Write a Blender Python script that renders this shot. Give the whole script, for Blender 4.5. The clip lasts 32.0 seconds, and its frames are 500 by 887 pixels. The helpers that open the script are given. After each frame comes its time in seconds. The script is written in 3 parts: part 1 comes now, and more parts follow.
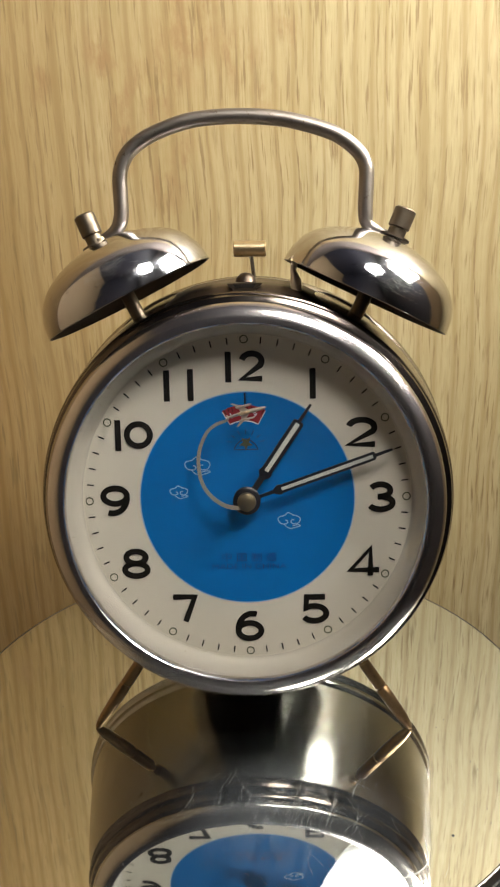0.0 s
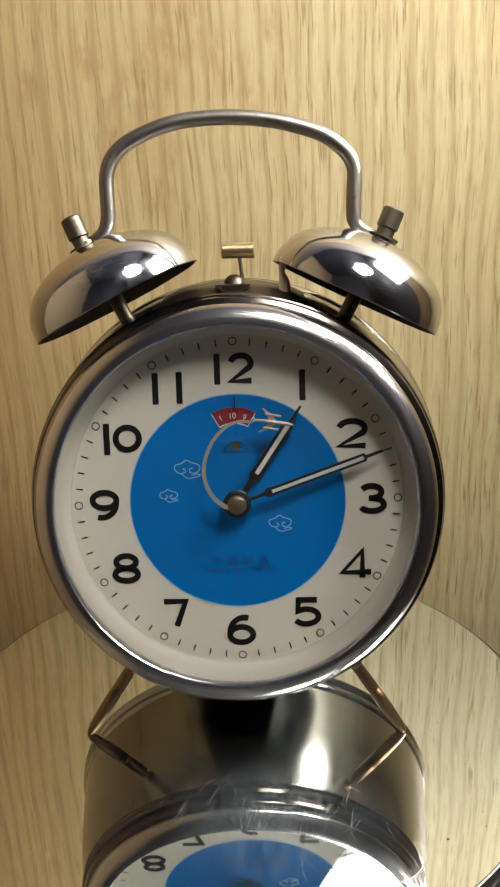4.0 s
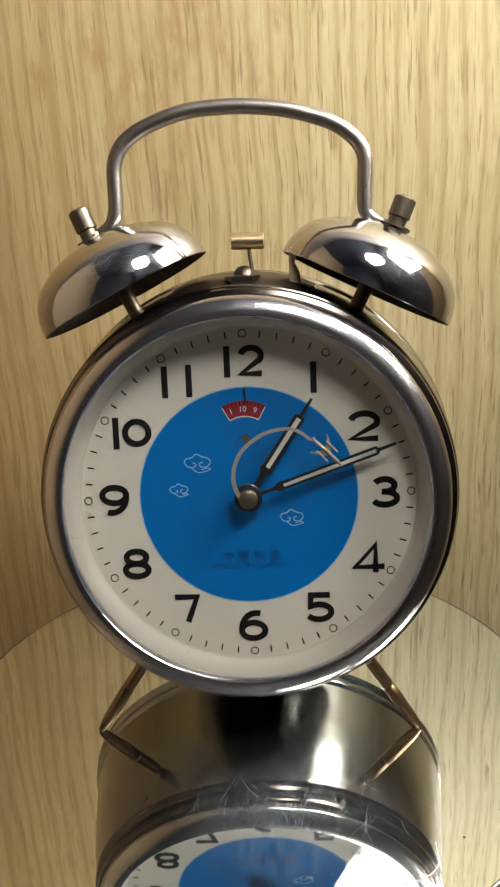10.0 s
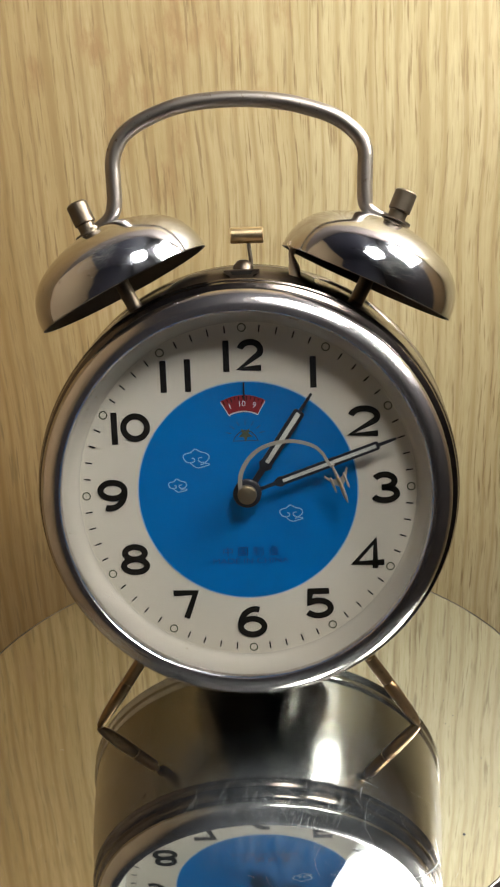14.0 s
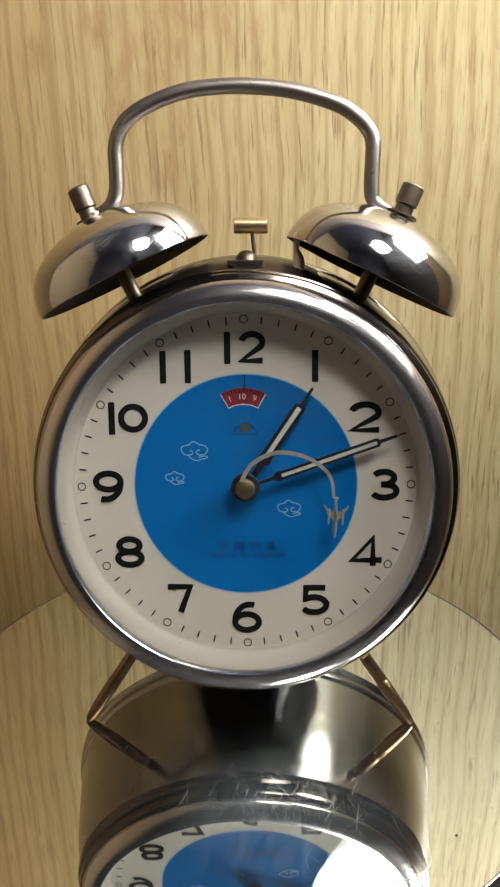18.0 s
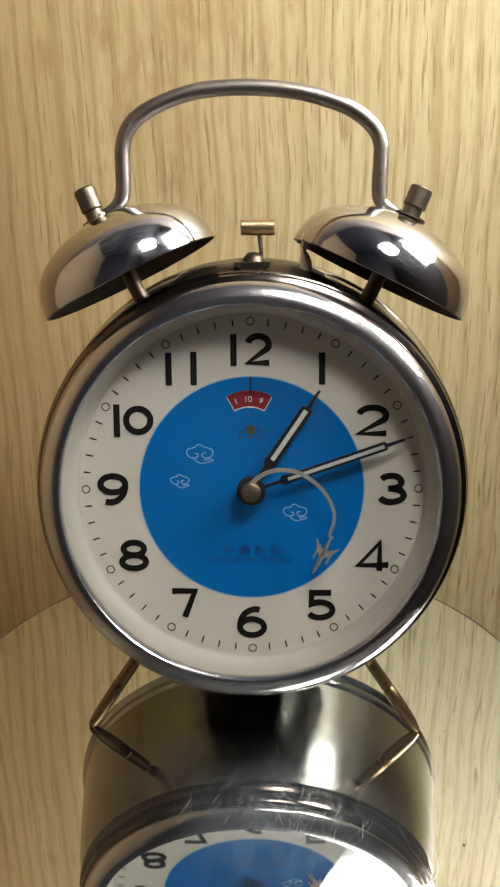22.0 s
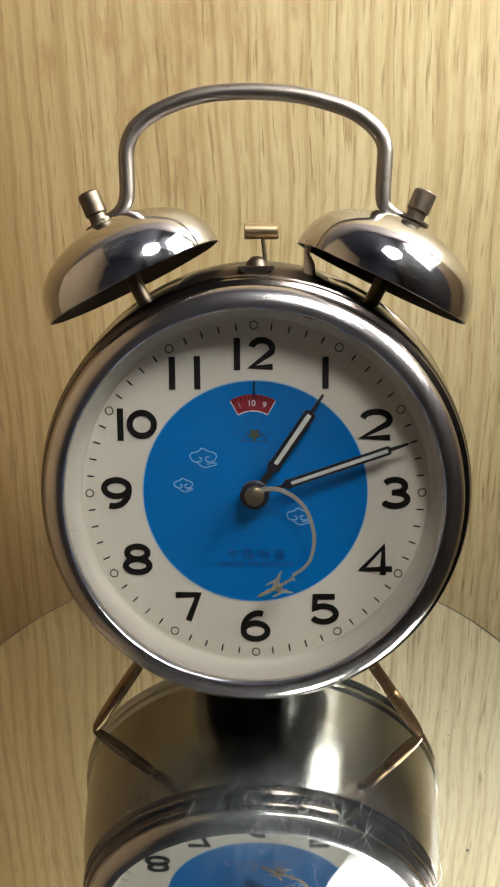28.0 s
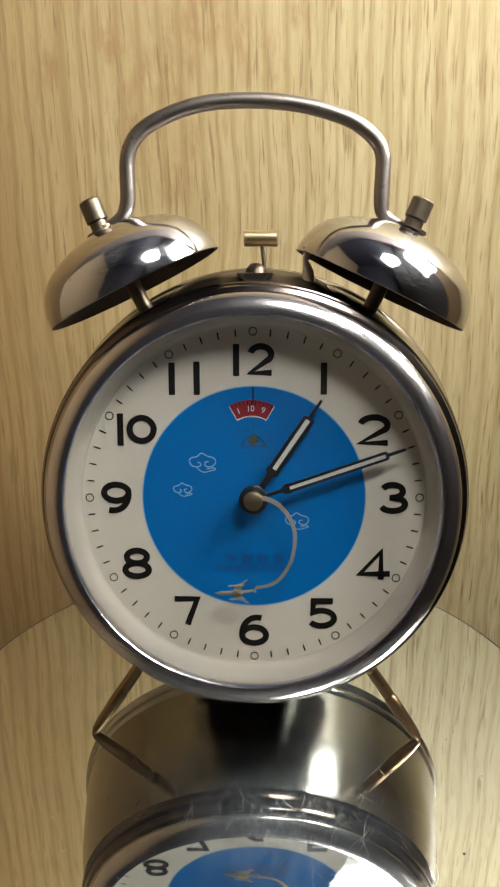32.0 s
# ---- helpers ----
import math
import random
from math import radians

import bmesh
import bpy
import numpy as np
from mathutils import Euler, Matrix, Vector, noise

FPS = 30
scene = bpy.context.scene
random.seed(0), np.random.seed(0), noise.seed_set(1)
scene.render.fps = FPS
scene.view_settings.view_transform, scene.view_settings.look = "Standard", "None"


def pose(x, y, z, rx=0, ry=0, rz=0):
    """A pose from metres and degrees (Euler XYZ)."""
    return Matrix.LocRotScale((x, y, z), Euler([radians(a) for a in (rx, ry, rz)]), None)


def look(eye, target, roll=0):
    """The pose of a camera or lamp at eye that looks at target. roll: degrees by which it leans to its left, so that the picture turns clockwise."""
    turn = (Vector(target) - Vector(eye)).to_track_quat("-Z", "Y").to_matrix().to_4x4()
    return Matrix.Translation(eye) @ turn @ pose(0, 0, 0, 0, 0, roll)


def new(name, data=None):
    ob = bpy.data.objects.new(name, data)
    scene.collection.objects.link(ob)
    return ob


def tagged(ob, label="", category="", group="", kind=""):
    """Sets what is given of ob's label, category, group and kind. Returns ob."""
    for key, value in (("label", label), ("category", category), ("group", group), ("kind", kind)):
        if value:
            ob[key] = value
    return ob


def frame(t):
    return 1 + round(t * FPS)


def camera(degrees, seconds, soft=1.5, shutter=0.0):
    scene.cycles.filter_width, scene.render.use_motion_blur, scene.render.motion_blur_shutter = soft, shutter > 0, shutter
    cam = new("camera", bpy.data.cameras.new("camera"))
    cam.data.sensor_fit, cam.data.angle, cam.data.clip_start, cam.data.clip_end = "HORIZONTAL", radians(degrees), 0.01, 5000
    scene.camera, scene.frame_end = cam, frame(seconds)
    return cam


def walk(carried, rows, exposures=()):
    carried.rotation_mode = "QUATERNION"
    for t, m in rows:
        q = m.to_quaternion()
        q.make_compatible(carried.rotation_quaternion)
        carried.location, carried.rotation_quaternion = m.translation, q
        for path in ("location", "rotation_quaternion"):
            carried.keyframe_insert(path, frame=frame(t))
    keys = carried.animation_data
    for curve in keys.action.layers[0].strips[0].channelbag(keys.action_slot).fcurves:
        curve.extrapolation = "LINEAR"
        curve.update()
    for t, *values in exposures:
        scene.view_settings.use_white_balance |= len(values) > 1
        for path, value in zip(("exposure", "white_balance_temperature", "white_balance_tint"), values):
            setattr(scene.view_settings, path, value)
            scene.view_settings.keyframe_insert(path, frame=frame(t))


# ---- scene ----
cam = camera(32.480, 32.0, soft=2.1)
PATH = [
    (0.0, pose(0.00865, -0.23053, 0.17649, 69.887, 1.592, 1.244)), (0.5, pose(0.00891, -0.22910, 0.17648, 69.988, 1.877, 1.336)),
    (1.0, pose(0.00963, -0.22931, 0.17560, 70.114, 1.977, 1.276)), (1.5, pose(0.00945, -0.22947, 0.17564, 70.102, 2.040, 1.195)),
    (2.0, pose(0.00954, -0.22978, 0.17609, 70.129, 2.025, 1.163)), (2.5, pose(0.00980, -0.22994, 0.17633, 70.097, 2.037, 1.089)),
    (3.0, pose(0.00934, -0.23008, 0.17526, 70.270, 2.003, 1.049)), (3.5, pose(0.00953, -0.22970, 0.17553, 70.217, 1.916, 0.616)),
    (5.5, pose(0.01012, -0.22781, 0.17389, 70.081, 2.305, 1.013)), (6.0, pose(0.00972, -0.22741, 0.17395, 69.933, 2.285, 0.946)),
    (6.5, pose(0.01025, -0.22715, 0.17387, 69.875, 2.382, 1.111)), (7.0, pose(0.01038, -0.22673, 0.17309, 69.902, 2.445, 1.123)),
    (7.5, pose(0.00991, -0.22661, 0.17336, 69.887, 2.383, 1.062)), (8.0, pose(0.01038, -0.22655, 0.17350, 69.874, 2.510, 1.182)),
    (8.5, pose(0.01022, -0.22655, 0.17313, 69.919, 2.526, 1.271)), (9.0, pose(0.01027, -0.22640, 0.17342, 69.893, 2.547, 1.380)),
    (9.5, pose(0.01019, -0.22685, 0.17285, 70.112, 2.574, 1.413)), (10.0, pose(0.01062, -0.22648, 0.17353, 69.944, 2.652, 1.433)),
    (10.5, pose(0.01052, -0.22601, 0.17323, 69.819, 2.626, 1.345)), (11.0, pose(0.01029, -0.22570, 0.17241, 69.873, 2.635, 1.302)),
    (11.5, pose(0.01050, -0.22543, 0.17272, 69.760, 2.632, 1.335)), (12.0, pose(0.01031, -0.22574, 0.17230, 69.897, 2.591, 1.372)),
    (12.5, pose(0.01054, -0.22574, 0.17299, 69.849, 2.590, 1.451)), (13.0, pose(0.01035, -0.22592, 0.17279, 69.912, 2.550, 1.412)),
    (13.5, pose(0.01062, -0.22562, 0.17271, 69.787, 2.586, 1.411)), (14.0, pose(0.01025, -0.22539, 0.17212, 69.835, 2.541, 1.346)),
    (14.5, pose(0.01013, -0.22565, 0.17241, 69.843, 2.502, 1.353)), (16.5, pose(0.00745, -0.22263, 0.17237, 69.052, 1.367, 1.337)),
    (17.0, pose(0.00657, -0.22186, 0.17188, 69.013, 0.873, 0.995)), (17.5, pose(0.00626, -0.22257, 0.17201, 69.306, 0.936, 1.053)),
    (18.0, pose(0.00629, -0.22209, 0.17193, 69.184, 0.902, 0.918)), (18.5, pose(0.00607, -0.22119, 0.17073, 69.423, 0.945, 1.135)),
    (19.0, pose(0.00658, -0.22013, 0.16993, 69.430, 0.985, 1.219)), (19.5, pose(0.00637, -0.22020, 0.17029, 69.410, 0.939, 1.195)),
    (20.0, pose(0.00572, -0.22018, 0.17090, 69.399, 0.751, 1.186)), (20.5, pose(0.00577, -0.22050, 0.17057, 69.528, 0.823, 1.174)),
    (21.0, pose(0.00591, -0.22039, 0.17114, 69.432, 0.853, 1.213)), (21.5, pose(0.00545, -0.22075, 0.17084, 69.644, 0.749, 1.231)),
    (22.0, pose(0.00557, -0.22068, 0.16975, 69.762, 0.713, 1.246)), (22.5, pose(0.00519, -0.22050, 0.17055, 69.612, 0.696, 1.222)),
    (23.0, pose(0.00558, -0.22056, 0.17053, 69.662, 0.764, 1.284)), (23.5, pose(0.00575, -0.22047, 0.17076, 69.609, 0.752, 1.309)),
    (24.0, pose(0.00612, -0.22077, 0.17047, 69.753, 0.801, 1.392)), (24.5, pose(0.00586, -0.22064, 0.17056, 69.764, 0.802, 1.461)),
    (25.0, pose(0.00577, -0.22091, 0.17049, 69.881, 0.813, 1.499)), (25.5, pose(0.00564, -0.22013, 0.17032, 69.731, 0.827, 1.510)),
    (27.5, pose(0.00558, -0.22058, 0.17054, 69.836, 0.765, 1.470)), (28.0, pose(0.00591, -0.22039, 0.17059, 69.820, 0.799, 1.546)),
    (28.5, pose(0.00529, -0.22044, 0.17058, 69.824, 0.719, 1.470)), (29.0, pose(0.00542, -0.22051, 0.17037, 69.939, 0.741, 1.554)),
    (29.5, pose(0.00521, -0.22128, 0.17027, 70.117, 0.663, 1.555)), (30.0, pose(0.00544, -0.22114, 0.17030, 70.104, 0.650, 1.619)),
    (30.5, pose(0.00587, -0.22110, 0.17125, 70.007, 0.740, 1.689)), (31.0, pose(0.00521, -0.22192, 0.17069, 70.248, 0.589, 1.647)),
    (31.5, pose(0.00549, -0.22171, 0.17128, 70.162, 0.591, 1.594)), (32.0, pose(0.00662, -0.22225, 0.17090, 70.246, 0.706, 1.670)),
]
EXPOSURES = [(0.0, 0.0, 6850, 11), (0.5, 0.0, 6720, 10), (1.2, 0.0, 6560, 10), (3.0, 0.0, 6500, 10), (32.0, 0.0, 6500, 10)]
walk(cam, PATH, EXPOSURES)

# ---------------------------------------------------------------- world and light
world = bpy.data.worlds.new("world")
scene.world = world
world.use_nodes = True
world.node_tree.nodes["Background"].inputs[0].default_value = (0.9, 0.86, 0.8, 1)
world.node_tree.nodes["Background"].inputs[1].default_value = 0.02
scene.view_settings.exposure = 0.0

MM = 0.001
LEAN = 12.093
DC = Vector((0, -0.01569, 0.07321))      # dial centre in the clock's own space


# ---------------------------------------------------------------- materials
def mat(name):
    m = bpy.data.materials.new(name)
    m.use_nodes = True
    return m, m.node_tree, m.node_tree.nodes["Principled BSDF"]


def node(nt, kind, **values):
    n = nt.nodes.new(kind)
    for key, value in values.items():
        n.inputs[key].default_value = value
    return n


def coords(nt, scale=(1, 1, 1)):
    tc = nt.nodes.new("ShaderNodeTexCoord")
    mp = nt.nodes.new("ShaderNodeMapping")
    mp.inputs["Scale"].default_value = scale
    nt.links.new(tc.outputs["Object"], mp.inputs["Vector"])
    return mp.outputs[0]


def ramp(nt, fac, stops):
    r = nt.nodes.new("ShaderNodeValToRGB")
    while len(r.color_ramp.elements) < len(stops):
        r.color_ramp.elements.new(0.5)
    for e, (p, c) in zip(r.color_ramp.elements, stops):
        e.position = p
        e.color = (*c, 1) if len(c) == 3 else c
    nt.links.new(fac, r.inputs[0])
    return r.outputs[0]


def noise_tex(nt, vec, scale, detail=4.0, rough=0.55, distortion=0.0):
    n = node(nt, "ShaderNodeTexNoise", Scale=scale, Detail=detail, Roughness=rough, Distortion=distortion)
    nt.links.new(vec, n.inputs["Vector"])
    return n.outputs["Fac"]


def mixrgb(nt, fac, a, b, blend="MIX"):
    m = nt.nodes.new("ShaderNodeMix")
    m.data_type, m.blend_type = "RGBA", blend
    for sock, v in ((m.inputs[0], fac), (m.inputs[6], a), (m.inputs[7], b)):
        if hasattr(v, "links"):
            nt.links.new(v, sock)
        elif isinstance(v, (int, float)):
            sock.default_value = v
        else:
            sock.default_value = (*v, 1)
    return m.outputs[2]


def math_node(nt, op, a, b):
    m = nt.nodes.new("ShaderNodeMath")
    m.operation = op
    for sock, v in zip(m.inputs, (a, b)):
        if hasattr(v, "links"):
            nt.links.new(v, sock)
        else:
            sock.default_value = v
    return m.outputs[0]


def bump(nt, bsdf, height, strength, dist):
    b = node(nt, "ShaderNodeBump", Strength=strength, Distance=dist)
    nt.links.new(height, b.inputs["Height"])
    nt.links.new(b.outputs[0], bsdf.inputs["Normal"])


def metal(name, colour, rough, spots=0.0, spot_colour=(0.1, 0.07, 0.04), scale=220.0, wear=0.08):
    """Plated metal: uneven gloss, fine rubbing marks, and dark spots of tarnish."""
    m, nt, b = mat(name)
    v = coords(nt)
    fine = noise_tex(nt, v, scale * 3, 5, 0.65)
    big = noise_tex(nt, v, scale * 0.35, 3)
    rr = nt.nodes.new("ShaderNodeMapRange")
    rr.inputs["From Min"].default_value, rr.inputs["From Max"].default_value = 0.3, 0.75
    rr.inputs["To Min"].default_value, rr.inputs["To Max"].default_value = max(rough - wear * 0.4, 0.02), rough + wear
    nt.links.new(math_node(nt, "ADD", math_node(nt, "MULTIPLY", fine, 0.5), math_node(nt, "MULTIPLY", big, 0.5)), rr.inputs["Value"])
    nt.links.new(rr.outputs[0], b.inputs["Roughness"])
    b.inputs["Metallic"].default_value = 1
    tint = ramp(nt, big, [(0.3, [c * 0.86 for c in colour]), (0.7, colour)])
    if spots > 0:
        sp = ramp(nt, noise_tex(nt, v, scale * 1.6, 6, 0.7), [(0.64 - spots * 0.1, (0, 0, 0)), (0.72, (1, 1, 1))])
        tint = mixrgb(nt, sp, tint, spot_colour)
    nt.links.new(tint, b.inputs["Base Color"])
    bump(nt, b, fine, 0.05, 0.0002)
    return m


def brushed(name, colour, rough):
    """Nickel ring with fine turning marks round its axis (the object's y)."""
    m, nt, b = mat(name)
    v = coords(nt, (1, 0, 1))
    ln = nt.nodes.new("ShaderNodeVectorMath")
    ln.operation = "LENGTH"
    nt.links.new(v, ln.inputs[0])
    ring = nt.nodes.new("ShaderNodeCombineXYZ")
    nt.links.new(ln.outputs["Value"], ring.inputs[0])
    lines = noise_tex(nt, ring.outputs[0], 5000, 3, 0.6)
    big = noise_tex(nt, coords(nt), 90, 4)
    nt.links.new(ramp(nt, math_node(nt, "MULTIPLY", lines, big), [(0.1, [c * 0.78 for c in colour]), (0.4, colour)]), b.inputs["Base Color"])
    b.inputs["Roughness"].default_value = rough
    b.inputs["Metallic"].default_value = 1
    return m


def paint(name, colour, rough=0.5, vary=0.06, scale=300.0, spec=0.5, metallic=0.0):
    m, nt, b = mat(name)
    v = coords(nt)
    n1, n2 = noise_tex(nt, v, scale, 4), noise_tex(nt, v, scale * 0.12, 3)
    c = mixrgb(nt, n1, [k * (1 - vary) for k in colour], [min(k * (1 + vary), 1) for k in colour])
    c = mixrgb(nt, math_node(nt, "MULTIPLY", n2, vary * 2), c, [k * 0.75 for k in colour])
    nt.links.new(c, b.inputs["Base Color"])
    b.inputs["Roughness"].default_value = rough
    b.inputs["Metallic"].default_value = metallic
    b.inputs["Specular IOR Level"].default_value = spec
    bump(nt, b, n1, 0.03, 0.0001)
    return m


def wood_wall(name):
    """Pale oak board: vertical grain, short dark pores, broad colour drift, a few figured patches, and light falloff
    painted in to the left.
    """
    m, nt, b = mat(name)
    tc = nt.nodes.new("ShaderNodeTexCoord")
    warp = node(nt, "ShaderNodeTexNoise", Scale=10.0, Detail=1.0)
    nt.links.new(tc.outputs["Object"], warp.inputs["Vector"])
    off = nt.nodes.new("ShaderNodeVectorMath")
    off.operation = "MULTIPLY_ADD"
    off.inputs[1].default_value = (0.009, 0, 0)
    nt.links.new(warp.outputs["Color"], off.inputs[0])
    nt.links.new(tc.outputs["Object"], off.inputs[2])

    def stretched(sx, sz):
        mp = nt.nodes.new("ShaderNodeMapping")
        mp.inputs["Scale"].default_value = (sx, 1, sz)
        nt.links.new(off.outputs[0], mp.inputs["Vector"])
        return mp.outputs[0]

    broad = noise_tex(nt, stretched(48, 5), 1.0, 3, 0.5)
    grain = noise_tex(nt, stretched(300, 20), 1.0, 5, 0.62)
    fine = noise_tex(nt, stretched(1100, 70), 1.0, 3, 0.6)
    pores = noise_tex(nt, stretched(700, 44), 1.0, 3, 0.55)
    where = noise_tex(nt, stretched(110, 16), 1.0, 2, 0.5)
    c = ramp(nt, broad, [(0.3, (0.38, 0.305, 0.162)), (0.5, (0.44, 0.362, 0.205)), (0.72, (0.48, 0.402, 0.238))])
    c = mixrgb(nt, ramp(nt, grain, [(0.42, (0, 0, 0)), (0.70, (0.42, 0.42, 0.42))]), c, (0.36, 0.275, 0.13))
    c = mixrgb(nt, ramp(nt, fine, [(0.42, (0, 0, 0)), (0.72, (0.7, 0.7, 0.7))]), c, (0.34, 0.265, 0.125))
    # growth rings: wavy lines that follow the board
    wave = node(nt, "ShaderNodeTexWave", **{"Scale": 0.05, "Distortion": 9.0, "Detail": 3.0, "Detail Scale": 0.55, "Detail Roughness": 0.55})
    nt.links.new(stretched(900, 60), wave.inputs["Vector"])
    c = mixrgb(nt, ramp(nt, wave.outputs["Fac"], [(0.0, (0.75, 0.75, 0.75)), (0.2, (0.28, 0.28, 0.28)), (0.5, (0, 0, 0)), (1.0, (0, 0, 0))]), c, (0.31, 0.23, 0.105))
    # browner to the left, where the light's falloff is painted into the wood
    falloff_noise = noise_tex(nt, stretched(9, 1.5), 1.0, 2, 0.5)
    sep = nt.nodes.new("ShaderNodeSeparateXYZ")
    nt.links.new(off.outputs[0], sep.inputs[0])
    side = math_node(nt, "ADD", math_node(nt, "MULTIPLY", sep.outputs[0], -3.7), math_node(nt, "MULTIPLY", falloff_noise, 0.9))
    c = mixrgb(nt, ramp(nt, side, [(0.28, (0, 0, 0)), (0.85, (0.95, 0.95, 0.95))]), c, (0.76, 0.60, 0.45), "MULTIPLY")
    # figured patches: stained flecks of their own shape
    spots = None
    for x, z, r in ((-0.042, 0.189, 0.012), (-0.020, 0.209, 0.014), (0.001, 0.203, 0.011), (-0.030, 0.155, 0.009), (-0.022, 0.168, 0.007), (0.012, 0.190, 0.006),
                    (-0.062, 0.128, 0.007), (-0.115, 0.07, 0.010), (-0.05, 0.205, 0.010), (-0.012, 0.222, 0.012), (-0.044, 0.17, 0.008), (-0.03, 0.192, 0.010), (0.02, 0.212, 0.007), (-0.075, 0.195, 0.007), (0.06, 0.29, 0.015), (-0.07, 0.33, 0.02), (0.13, 0.26, 0.012)):
        mp = nt.nodes.new("ShaderNodeMapping")
        mp.vector_type = "TEXTURE"
        mp.inputs["Location"].default_value = (x, 0, z)
        mp.inputs["Scale"].default_value = (r, 1, r * 1.5)
        nt.links.new(off.outputs[0], mp.inputs["Vector"])
        gr = nt.nodes.new("ShaderNodeTexGradient")
        gr.gradient_type = "SPHERICAL"
        nt.links.new(mp.outputs[0], gr.inputs[0])
        spots = gr.outputs["Fac"] if spots is None else math_node(nt, "ADD", spots, gr.outputs["Fac"])
    fleck = noise_tex(nt, stretched(170, 70), 1.0, 4, 0.6)
    fleck = math_node(nt, "MULTIPLY", ramp(nt, spots, [(0.0, (0, 0, 0)), (0.6, (1, 1, 1))]), ramp(nt, fleck, [(0.4, (0, 0, 0)), (0.66, (1, 1, 1))]))
    c = mixrgb(nt, math_node(nt, "MULTIPLY", fleck, 0.85), c, (0.285, 0.175, 0.08))
    mark = math_node(nt, "MULTIPLY", ramp(nt, pores, [(0.53, (0, 0, 0)), (0.65, (1, 1, 1))]), ramp(nt, where, [(0.36, (0.3, 0.3, 0.3)), (0.6, (0.85, 0.85, 0.85))]))
    c = mixrgb(nt, mark, c, (0.20, 0.135, 0.058))
    nt.links.new(c, b.inputs["Base Color"])
    b.inputs["Roughness"].default_value = 0.42
    b.inputs["Specular IOR Level"].default_value = 0.35
    bump(nt, b, pores, 0.06, 0.0006)
    return m


def mirror_mat(name):
    """Silvered glass with a film of dust, wiping marks and a painted pale glow near the front."""
    m, nt, b = mat(name)
    v = coords(nt)
    smear = noise_tex(nt, coords(nt, (18, 60, 1)), 1.0, 5, 0.65)
    grime = noise_tex(nt, v, 40, 6, 0.7)
    b.inputs["Base Color"].default_value = (0.735, 0.768, 0.745, 1)
    b.inputs["Metallic"].default_value = 1
    nt.links.new(ramp(nt, smear, [(0.35, (0.01,) * 3), (0.75, (0.04,) * 3)]), b.inputs["Roughness"])
    dust = node(nt, "ShaderNodeBsdfDiffuse", Color=(0.60, 0.66, 0.72, 1))
    film = node(nt, "ShaderNodeBsdfGlossy", Color=(0.9, 0.9, 0.86, 1), Roughness=0.36)
    wiped = nt.nodes.new("ShaderNodeMixShader")
    nt.links.new(ramp(nt, smear, [(0.3, (0.001,) * 3), (0.75, (0.006,) * 3)]), wiped.inputs[0])
    nt.links.new(b.outputs[0], wiped.inputs[1])
    nt.links.new(film.outputs[0], wiped.inputs[2])
    mix = nt.nodes.new("ShaderNodeMixShader")
    # pale patch near the front: a reflection's glow painted in as streaky bluish film
    mp = nt.nodes.new("ShaderNodeMapping")
    mp.vector_type = "TEXTURE"
    mp.inputs["Location"].default_value = (0.014, -0.050, 0.45)
    mp.inputs["Scale"].default_value = (0.034, 0.026, 1)
    tc = nt.nodes.new("ShaderNodeTexCoord")
    nt.links.new(tc.outputs["Object"], mp.inputs["Vector"])
    glow_patch = nt.nodes.new("ShaderNodeTexGradient")
    glow_patch.gradient_type = "SPHERICAL"
    nt.links.new(mp.outputs[0], glow_patch.inputs[0])
    streak = noise_tex(nt, coords(nt, (420, 120, 1)), 1.0, 5, 0.7)
    painted_glow = math_node(nt, "MULTIPLY", ramp(nt, glow_patch.outputs["Fac"], [(0.0, (0,) * 3), (0.7, (0.08,) * 3)]), ramp(nt, streak, [(0.36, (0.12,) * 3), (0.68, (1,) * 3)]))
    nt.links.new(math_node(nt, "ADD", ramp(nt, grime, [(0.3, (0.001,) * 3), (0.8, (0.008,) * 3)]), painted_glow), mix.inputs[0])
    nt.links.new(wiped.outputs[0], mix.inputs[1])
    nt.links.new(dust.outputs[0], mix.inputs[2])
    nt.links.new(mix.outputs[0], nt.nodes["Material Output"].inputs[0])
    return m


def glow(name, colour, strength):
    m, nt, b = mat(name)
    nt.nodes.remove(b)
    e = node(nt, "ShaderNodeEmission", Color=(*colour, 1), Strength=strength)
    nt.links.new(e.outputs[0], nt.nodes["Material Output"].inputs[0])
    return m


def glass_mat(name):
    """Clear thin pane: light passes straight, gloss by Fresnel."""
    m, nt, b = mat(name)
    nt.nodes.remove(b)
    clear = node(nt, "ShaderNodeBsdfTransparent", Color=(0.985, 0.99, 0.985, 1))
    gloss = node(nt, "ShaderNodeBsdfGlossy", Roughness=0.01)
    lw = node(nt, "ShaderNodeLayerWeight", Blend=0.5)
    fr = math_node(nt, "ADD", math_node(nt, "MULTIPLY", math_node(nt, "POWER", lw.outputs["Facing"], 4.0), 0.9), 0.07)
    mix = nt.nodes.new("ShaderNodeMixShader")
    nt.links.new(fr, mix.inputs[0])
    nt.links.new(clear.outputs[0], mix.inputs[1])
    nt.links.new(gloss.outputs[0], mix.inputs[2])
    nt.links.new(mix.outputs[0], nt.nodes["Material Output"].inputs[0])
    return m


